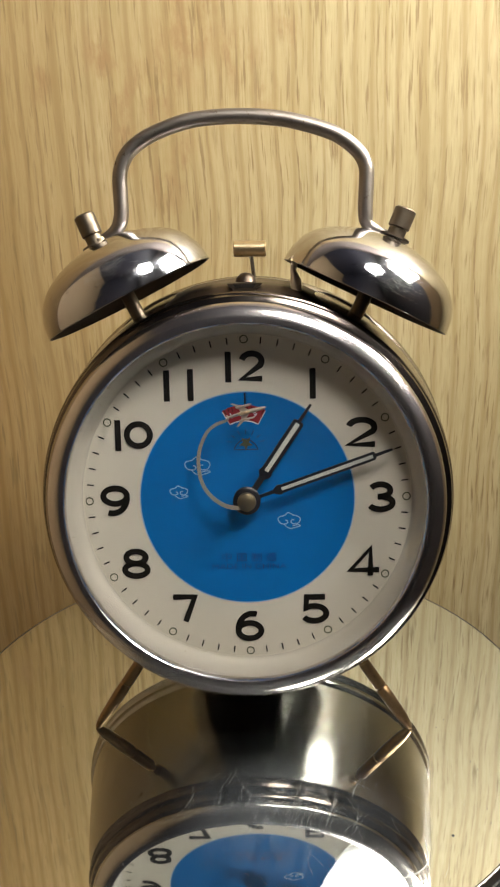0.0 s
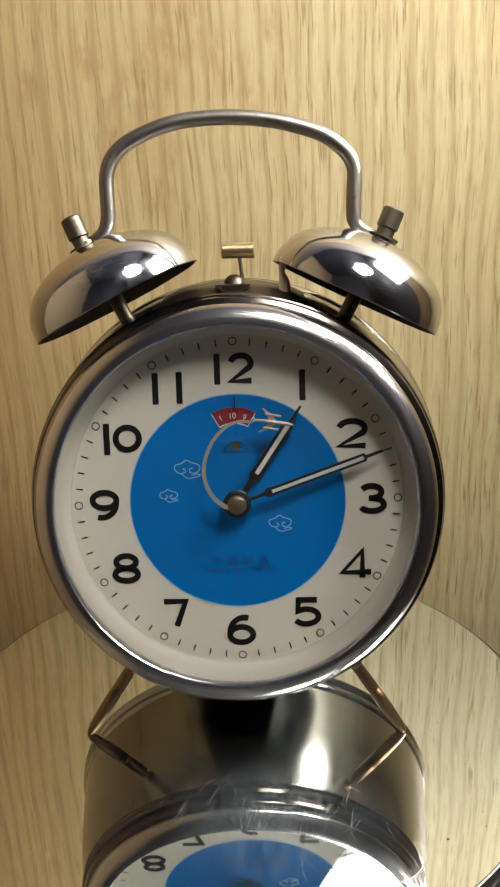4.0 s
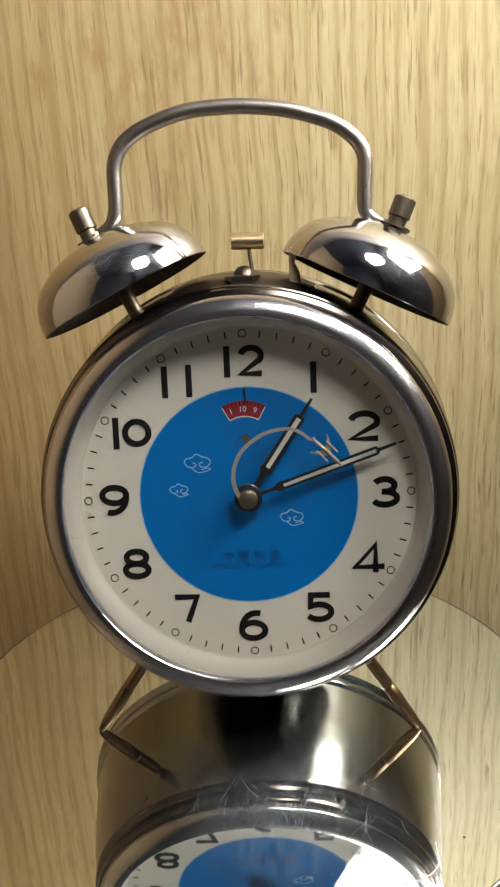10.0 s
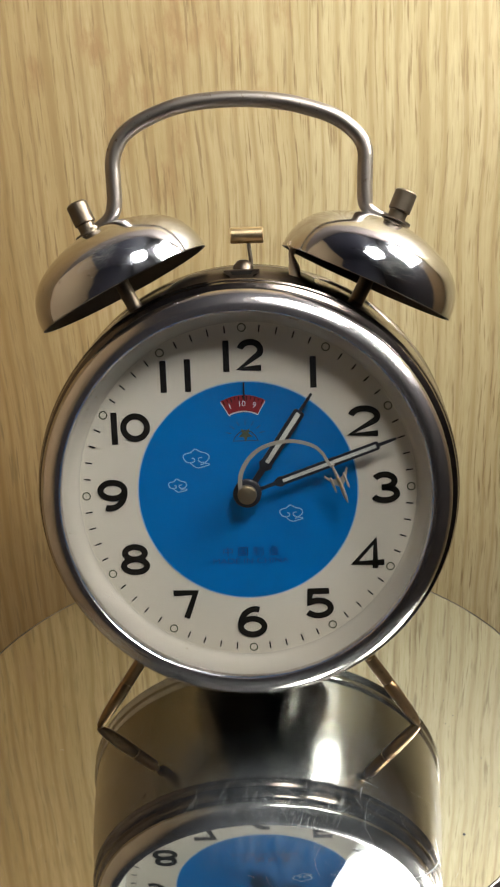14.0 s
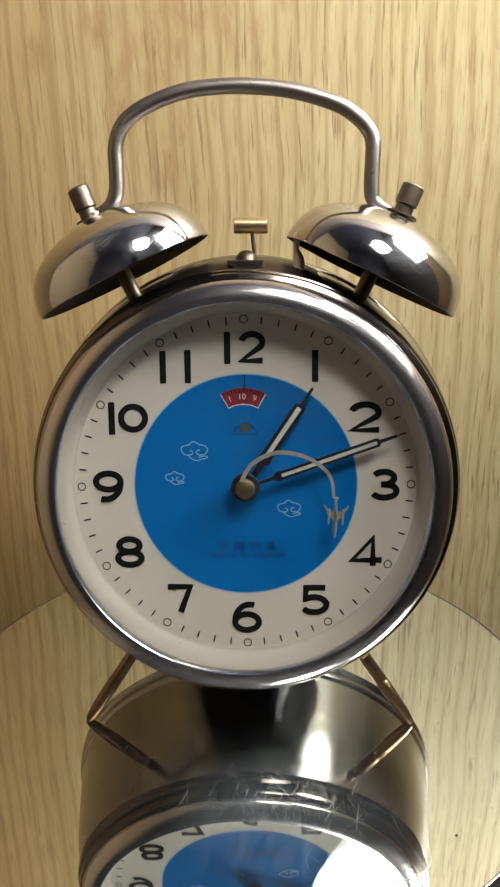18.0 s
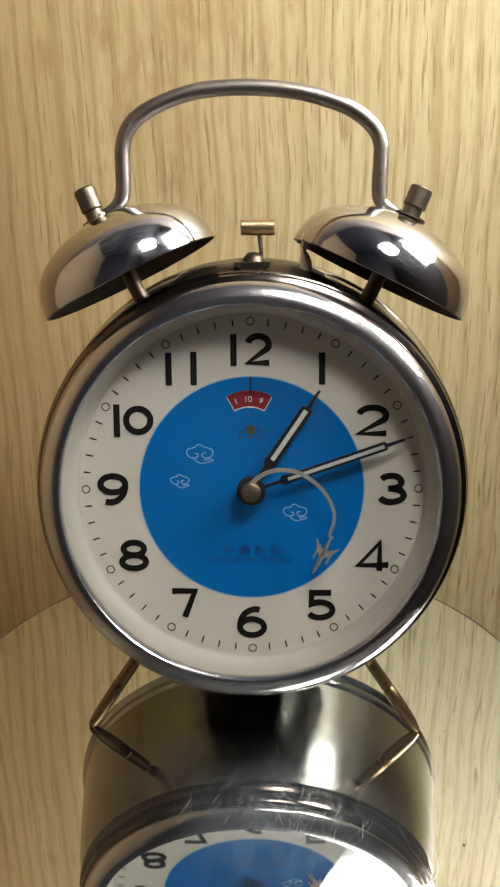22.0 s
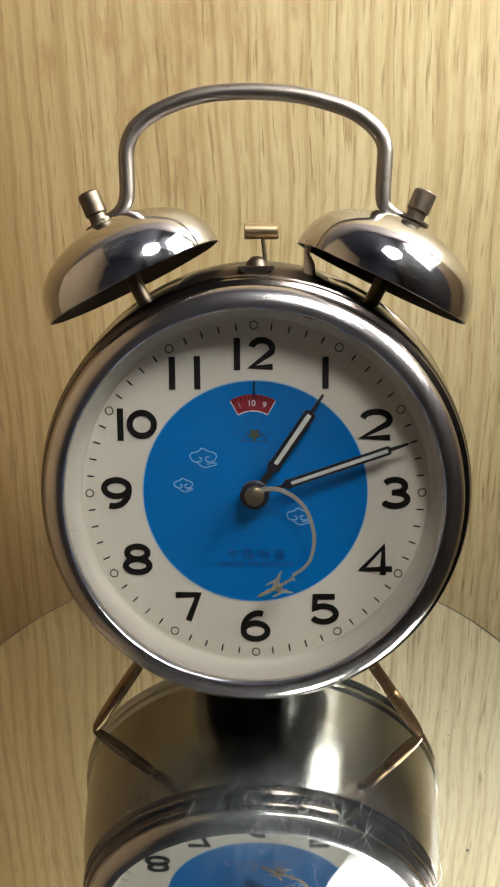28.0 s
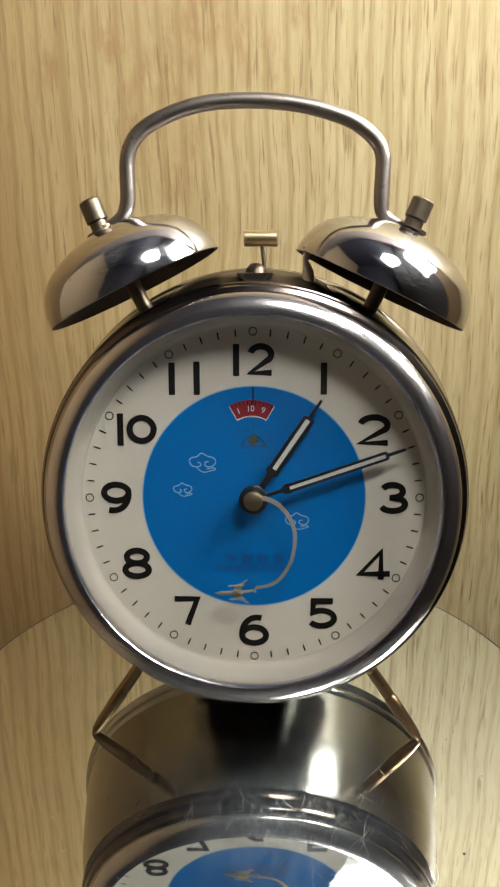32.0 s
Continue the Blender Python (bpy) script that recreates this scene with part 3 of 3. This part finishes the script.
numeral([("1", -5.4, -3.9, 34.2, 43.0), ("2", -1.7, 6.0, 34.2, 43.2)])
numeral([("1", 18.8, 20.3, 29.0, 37.8)])
numeral([("2", 28.7, 38.2, 14.6, 23.5)])
numeral([("3", 34.7, 43.3, -4.7, 4.5)])
numeral([("4", 28.8, 39.0, -23.9, -14.7)])
numeral([("5", 15.2, 23.8, -38.3, -29.2)])
numeral([("6", -4.4, 4.2, -43.5, -34.1)])
numeral([("7", -23.7, -15.0, -37.5, -28.7)])
numeral([("8", -37.7, -29.2, -23.8, -14.5)])
numeral([("9", -43.2, -34.5, -4.6, 4.6)])
numeral([("1", -38.0, -36.5, 14.8, 23.9), ("0", -35.5, -27.0, 15.3, 23.5)])
numeral([("1", -23.3, -21.8, 29.0, 38.0), ("1", -16.4, -14.9, 29.0, 38.2)])

# minute ticks, with rings at the hours
for k in range(60):
    a = radians(6 * k)
    s, c = math.sin(a), math.cos(a)
    if k % 5:
        cpart("minute_tick", ribbon([(45.2 * s, 45.2 * c), (47.2 * s, 47.2 * c)], 0.42, -0.12, 0.08), M_BLACK, dial, smooth=False)
    else:
        cpart("hour_ring", ribbon(arc(46.45 * s, 46.45 * c, 1.08, 1.08, 0, 337.5, 15), 0.33, -0.12, 0.08, True), M_OLIVE, dial, smooth=False)


cpart("stray_hair", ribbon([(13.3, 48.3), (14.2, 48.6), (15.0, 48.0), (15.8, 47.9)], 0.34, -6.9, 0.1), M_LEG, dial, "brown speck", False)


# ---- alarm window, sun, clouds and writing on the blue disc
def sector(cx, cz, r0, r1, a):
    return arc(cx, cz, r1, r1, 90 + a, 90 - a, 16) + arc(cx, cz, r0, r0, 90 - a, 90 + a, 16)


cpart("alarm_window", plate(sector(-0.4, 14.9, 8.1, 12.7, 30), -0.2, 0.12), M_RED, dial, "red alarm window with pale figures", False)
cpart("window_edge", ribbon(arc(-0.4, 14.9, 8.1, 8.1, 60, 120, 16), 0.35, -0.24, 0.06), M_WHITEP, dial, smooth=False)
for a in (60, 120):
    u, w = math.cos(radians(a)), math.sin(radians(a))
    cpart("window_edge", ribbon([(-0.4 + 8.1 * u, 14.9 + 8.1 * w), (-0.4 + 12.5 * u, 14.9 + 12.5 * w)], 0.25, -0.24, 0.06), M_WHITEP, dial, smooth=False)
for k in range(11):
    a = radians(63 + 5.4 * k)
    u, w = math.cos(a), math.sin(a)
    cpart("alarm_tick", ribbon([(-0.4 + (11.6 if k % 2 else 11.2) * u, 14.9 + (11.6 if k % 2 else 11.2) * w), (-0.4 + 12.5 * u, 14.9 + 12.5 * w)], 0.22, -0.24, 0.05),
          M_BLACK, dial, smooth=False)
cpart("alarm_hand", ribbon([(0, 31.2), (0, 26.2)], 0.4, -0.5, 0.15), M_HANDB, smooth=False)


def written(name, text, x, z, size, y, material, turn=0.0, wide=1.0):
    cu = bpy.data.curves.new(name, "FONT")
    cu.body, cu.size, cu.align_x, cu.align_y = text, size * MM, "CENTER", "CENTER"
    cu.extrude = 0.00002
    tmp = bpy.data.objects.new("tmp", cu)
    scene.collection.objects.link(tmp)
    me = bpy.data.meshes.new_from_object(tmp.evaluated_get(bpy.context.evaluated_depsgraph_get()))
    bpy.data.objects.remove(tmp)
    me.materials.clear()
    me.materials.append(material)
    ob = new(name, me)
    ob.parent = dial
    ob.matrix_basis = Matrix.Translation((x * MM, y * MM, z * MM)) @ pose(0, 0, 0, 90, 0, 0) @ pose(0, 0, 0, 0, 0, turn) @ Matrix.Diagonal((wide, 1, 1, 1))
    return ob


for text, a in (("1", 21), ("10", 2), ("9", -18)):
    written("alarm_figure", text, -0.4 + 10.2 * math.sin(radians(-a)), 14.9 + 10.2 * math.cos(radians(a)), 2.3, -0.26, M_WHITEP, a)
written("country_name", "\u4e2d \u56fd \u5236 \u9020", 0.2, -17.8, 3.0, -0.14, M_NAVY, 0, 1.15)
written("country_words", "MADE IN CHINA", 0.1, -20.5, 2.3, -0.14, M_NAVY, 0, 1.3)

cpart("sun_motif", ribbon([(-3.5, 14.6), (3.5, 14.6), (2.8, 16.0), (1.6, 17.1), (0, 17.7), (-1.6, 17.1), (-2.8, 16.0)], 0.35, -0.14, 0.06, True), M_TEAL, dial, smooth=False)
cpart("sun_star", plate([(2.1 * (1 if k % 2 else 0.45) * math.sin(k * math.pi / 5), 16.4 + 2.1 * (1 if k % 2 else 0.45) * math.cos(k * math.pi / 5)) for k in range(10)], -0.16, 0.08),
      M_OLIVE, dial, smooth=False)
for k in range(7):
    a = radians(-72 + 24 * k)
    cpart("sun_ray", ribbon([(4.2 * math.sin(a), 15.6 + 3.6 * math.cos(a)), (5.8 * math.sin(a), 15.6 + 5.0 * math.cos(a))], 0.25, -0.14, 0.06), M_TEAL, dial, smooth=False)


def cloud(x, z, s):
    """A cloud in pale outline: two lobes that curl inwards and a streaming tail."""
    bm = bmesh.new()
    crown = [(-1.3, .1), (-.65, -.1), (-.55, -.8), (-1.5, -1.2), (-2.9, -.9), (-3.7, .4), (-3.2, 1.3), (-1.6, 1.7), (-.25, 2.65), (1.3, 1.85), (3.1, 1.3), (3.7, .25), (2.9, -.95), (1.5, -1.2), (.65, -.65), (.8, .1), (1.7, .25)]
    tail = [(-1.9, -1.1), (-.8, -2.2), (.5, -2.75), (2.1, -2.4), (3.7, -1.9), (2.9, -1.5), (1.1, -1.85)]
    for pts, w in ((crown, 0.32), (tail, 0.28)):
        ribbon([(x + p.x * s, z + p.y * s) for p in spline([Vector((*p, 0)) for p in pts], 4)], w, -0.14, 0.06, False, bm)
    return cpart("cloud_motif", bm, M_PALEB, dial, "pale outlined cloud", False)


cloud(-14.3, 10.0, 1.0)
cloud(-20.0, 2.3, 0.7)
cloud(12.2, -6.7, 0.88)


# ---- hands
def hand(name, angle, y, tip, lozenge, neck_w, w, label):
    """A skeleton hand with a pale filled slot. Its own space has the hand pointing to twelve."""
    root = part(name, ribbon([(0, 0), (0, lozenge[0] + 0.5)], neck_w, y, 0.3), M_HANDB, clock, label, False, DC)
    a, b = lozenge
    part("blade", plate([(-w / 2, a + 0.6), (-w * 0.2, a), (w * 0.2, a), (w / 2, a + 0.6), (w / 2, b - 0.4), (w * 0.35, b), (-w * 0.35, b), (-w / 2, b - 0.4)], y - 0.1, 0.4), M_HANDB, root, smooth=False)
    part("shoulder", plate([(-w * 0.62, a + 0.4), (-w * 0.3, a - 1.0), (w * 0.3, a - 1.0), (w * 0.62, a + 0.4), (w * 0.5, a + 1.6), (-w * 0.5, a + 1.6)], y - 0.05, 0.3), M_HANDB, root, smooth=False)
    part("point", ribbon([(0, b - 0.3), (0, tip)], [1.0, 0.75], y, 0.3), M_HANDB, root, smooth=False)
    part("lume", plate([(-w * 0.18, a + 1.3), (w * 0.18, a + 1.3), (w * 0.2, b - 0.8), (-w * 0.2, b - 0.8)], y - 0.2, 0.2), M_LUME, root, "pale luminous filling", False)
    part("boss", lathe([(0, -y + 0.3), (3.6, -y + 0.3), (4.0, -y), (4.0, -y - 0.3), (0, -y - 0.3)], 48, FACE), M_HANDB, root)
    root.matrix_basis = Matrix.Translation(DC) @ pose(0, 0, 0, 0, angle, 0)
    return root


hour_hand = hand("hour_hand", 34.3, -2.6, 33.4, (9.0, 27.6), 1.8, 3.3, "black hour hand with pale filling")
minute_hand = hand("minute_hand", 70.0, -3.8, 44.3, (9.4, 39.2), 1.0, 2.5, "black minute hand with pale filling")


def second_hand():
    root = part("second_hand", lathe([(0, 6.3), (2.2, 6.3), (2.6, 6.0), (2.7, 5.0), (2.7, 4.2), (0, 4.2)], 40, FACE), M_HUB, clock,
                "aeroplane second hand on a curved wire", True, DC)
    th = radians(188.9)
    turned = []
    for x, z in ((0, 1.0), (3.4, 0.9), (7.2, -1.0), (10.3, -4.9), (11.6, -9.7), (10.8, -16.1), (8.0, -21.2), (4.9, -23.5), (0.9, -24.4)):
        turned.append((x * math.cos(th) - z * math.sin(th), x * math.sin(th) + z * math.cos(th)))
    path = [Vector((p.x, p.y)) for p in spline([Vector((*p, 0)) for p in turned], 6)]
    k = len(path)
    part("wire", ribbon(path, [1.3 - 0.5 * i / k for i in range(k)], -6.0, 0.25), M_SILVER, root, smooth=False)
    # aeroplane, flying clockwise (towards +x at twelve), its nose turned outwards
    tail = Matrix.Translation((-0.0048, 0, 0.0246))
    outward = tail @ Matrix.Rotation(radians(-13), 4, "Y") @ tail.inverted()
    pl = part("aeroplane", tube([(-4.8, -6.2, 24.6), (-4.4, -6.2, 24.6), (-4.2, -6.25, 24.6), (-1.0, -6.3, 24.8), (3.0, -6.3, 24.8), (5.4, -6.25, 24.8), (6.8, -6.2, 24.8)], [0.75, 0.75, 0.35, 0.45, 0.6, 0.5, 0.1], 10), M_SILVER, root, "tiny silver aeroplane")
    for sgn in (1, -1):
        part("wing", plate([(1.8, 24.8 + 0.5 * sgn), (0.4, 24.8 + 1.9 * sgn), (-2.2, 24.8 + 3.4 * sgn), (-2.8, 24.8 + 3.4 * sgn), (-1.0, 24.8 + 1.8 * sgn), (-0.6, 24.8 + 0.5 * sgn)][::sgn], -6.35, 0.2), M_SILVER, pl, smooth=False)
        part("engine", tube([(-1.6, -6.4, 24.8 + 1.9 * sgn), (-1.0, -6.4, 24.8 + 1.9 * sgn), (2.0, -6.4, 24.8 + 1.9 * sgn), (2.9, -6.4, 24.8 + 1.9 * sgn)], [0.2, 0.36, 0.32, 0.15], 8), M_SILVER, pl)
    part("engine_cover", tube([(-1.4, -6.75, 24.8), (-0.8, -6.75, 24.8), (1.6, -6.75, 24.8), (2.2, -6.7, 24.8)], [0.2, 0.42, 0.42, 0.2], 8), M_BRASS, pl, "brassy middle of the aeroplane")
    pl.matrix_basis = outward
    return root


second = second_hand()


# ---- bells, posts, nuts, handle
def bell(side):
    cx, cz, tilt, rr = (-34.48, 58.69, 26.0, 26.8) if side < 0 else (36.03, 57.81, -26.2, 26.5)
    m = Matrix.Translation((cx, 15, cz)) @ Matrix.Rotation(radians(-tilt), 4, "Y") @ Matrix.Rotation(radians(2.0), 4, "X")
    outer = [(rr, 0), (rr + 0.1, 0.5), (rr - 0.1, 3.0), (rr - 1.0, 6.3), (rr - 2.9, 9.8), (rr - 6.4, 13.1), (rr - 11.6, 15.9), (rr - 18.5, 18.1), (0, 19.1)]
    outer = [(p.x, p.y) for p in spline([Vector((*p, 0)) for p in outer], 5)]
    inner = [(max(r - 0.8, 0), max(z - 0.9, 0.0)) for r, z in outer][::-1]
    b = cpart("bell", lathe([(max(r, 0), z) for r, z in outer], 96, m), M_BELL, label="domed chrome bell")
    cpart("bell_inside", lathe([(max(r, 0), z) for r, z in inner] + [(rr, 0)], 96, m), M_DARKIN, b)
    # fine scuffs on the polished dome
    rnd = random.Random(21 + side)
    bm = bmesh.new()
    for k in range(150):
        i, a = rnd.gauss(17.0 - 1.5 * side, 2.4), radians(rnd.gauss(-85 + 1 * side, 8))
        di, da = rnd.uniform(-1.3, 1.3), radians(rnd.uniform(-8, 8))
        i = min(max(i, 10), 28)
        pts = []
        for q in (-0.5, 0.0, 0.5):
            u = i + di * q
            r0, z0 = outer[int(u)]
            r1, z1 = outer[int(u) + 1]
            f = u - int(u)
            r, z, w = r0 + (r1 - r0) * f + 0.03, z0 + (z1 - z0) * f + 0.03, a + da * q
            pts.append(m @ Vector((r * math.cos(w), r * math.sin(w), z)))
        tube(pts, rnd.choice((0.003, 0.004, 0.006)), 4, 1.0, bm)
    tagged(cpart("scuffing", bm, M_SCRATCH, b, "fine pale scuff marks"), kind="stuff")
    cpart("bell_post", tube([m @ Vector((0, 0, -9.5)), m @ Vector((0, 0, 20))], 2.2, 20), M_NICKEL)
    return m


M_L, M_R = bell(-1), bell(1)


def nut(base, top, r):
    d = Vector(top) - Vector(base)
    q = Vector((0, 0, 1)).rotation_difference(d).to_matrix().to_4x4()
    m = Matrix.Translation(base) @ q
    n = d.length
    a = cpart("bell_nut", lathe([(0, n), (r - 0.5, n), (r, n - 0.5), (r, n * 0.36), (r - 0.4, n * 0.34), (r - 0.7, n * 0.33), (r - 0.7, n * 0.3), (0, n * 0.3)], 32, m), M_NICKEL, label="worn nickel thumb nut")
    cpart("washer", lathe([(0, n * 0.3), (r * 0.82, n * 0.3), (r * 0.82, n * 0.08), (r * 1.4, n * 0.06), (r * 1.4, 0), (0, 0)], 32, m), M_NICKEL, a)


nut((-43.6, 14.5, 74.7), (-47.3, 14.5, 83.9), 3.15)
nut((44.86, 14.5, 74.87), (48.39, 14.5, 83.21), 3.25)

HANDLE = ((-45.47, 75.46), (-41.55, 76.84), (-37.72, 79.39), (-36.15, 83.31), (-36.05, 89.19), (-36.05, 94.59), (-34.88, 99.0), (-32.33, 102.53), (-27.52, 105.77), (-19.19, 109.0), (-10.95, 110.57),
          (1.21, 110.87), (13.28, 109.59), (22.89, 107.04), (29.26, 104.3), (34.66, 99.78), (36.72, 95.37), (36.72, 90.66), (36.42, 83.31), (37.01, 79.39), (40.34, 77.03), (46.23, 74.68))
hp = spline([(x, 15, z) for x, z in HANDLE], 6)
cpart("handle", tube(hp, [1.1 + 1.15 * min(1, min(i, len(hp) - 1 - i) / 16) for i in range(len(hp))], 18), M_HANDLE, label="bent grey steel carrying handle")

# ---- hammer and its slot plate
hm = cpart("hammer", tube([(-2.91, 15, 72.91), (-2.61, 15, 72.91), (6.61, 15, 72.81), (6.9, 15, 72.81)], [1.9, 2.3, 2.3, 1.9], 24), M_BRASS, label="brass hammer head")
cpart("stem", tube([(2.3, 15, 71.5), (3.0, 15, 65.6), (3.0, 15, 57.5)], 0.6, 10), M_NICKEL, hm)
cpart("stem_boss", lathe([(0, 4.4), (1.6, 4.0), (2.9, 2.6), (3.5, 0), (0, 0)], 24, Matrix.Translation((0.6, 14, 61.6))), M_AGED)
bm = bmesh.new()
grid = []
for i in range(25):
    a = radians(-22 + 44 * i / 24)
    lift = 1.5 * min(1.0, (22 - abs(-22 + 44 * i / 24)) / 7)
    grid.append([bm.verts.new(Vector(((r + lift * k) * math.sin(a), y, (r + lift * k) * math.cos(a))) * MM) for y, r, k in ((1.5, 60.0, 0), (3, 60.4, 0.75), (5, 60.8, 1), (31, 64.2, 0.7), (33, 64.4, 0))])
for ra, rb in zip(grid, grid[1:]):
    for k in range(4):
        bm.faces.new((ra[k], rb[k], rb[k + 1], ra[k + 1]))
cpart("slot_plate", bm, M_AGED, label="chrome slot plate")
cpart("slot_tab", plate([(-4.4, 62.2), (5.6, 62.2), (5.2, 61.4), (3.8, 60.7), (3.4, 59.6), (-2.4, 59.6), (-2.8, 60.7), (-4.0, 61.4)], 1.2, 3.0), M_AGED, label="dark folded tab under the hammer stem")
cpart("slot", plate([(-2.6, 61.9), (3.8, 61.9), (3.2, 60.9), (-2.0, 60.9)], 1.1, 0.5), M_BLACK)
cpart("stop_hook", tube(spline([(15.3, 5, 57.5), (15.4, 5, 60.6), (15.1, 5, 63.6), (14.6, 5, 65.8), (15.1, 5, 68.0), (14.6, 5, 69.8)], 4),
                        [1.6] * 8 + [1.2] * 2 + [0.85] * 3 + [1.0] * 3 + [1.2] * 3 + [0.8] * 2, 14, 0.6), M_HOOK, label="brass stop tongue")

# ---- legs
for sgn, fx, fy, fz, tx, ty in ((-1, -49.3, 8.5, -74.6, -33.5, 10.6), (1, 48.8, 6.9, -74.9, 33.2, 6.5)):
    foot = Vector((fx, fy, fz))
    top = Vector((tx, ty, -51.5))
    d = (foot - top)
    pts = [top + d * k for k in (0, 0.06, 0.08, 0.40, 0.41, 0.425, 0.44, 0.6, 0.85, 0.97, 1.0)]
    cpart("leg", tube(pts, [0.9, 0.9, 1.8, 1.9, 1.65, 1.65, 1.95, 1.95, 1.7, 1.2, 0.8], 20), M_LEG, label="tapered bronze leg")


# ---------------------------------------------------------------- what moves
def motions():
    def turn(ob, start, rate):
        walk(ob, [(t, Matrix.Translation(DC) @ pose(0, 0, 0, 0, start + rate * t, 0)) for t in (0, 4, 8, 12, 16, 20, 24, 28, 32)])
    turn(second, -0.6, 5.94)
    turn(minute_hand, 71.0, 0.01)
    turn(hour_hand, 34.3, 0.002)


motions()
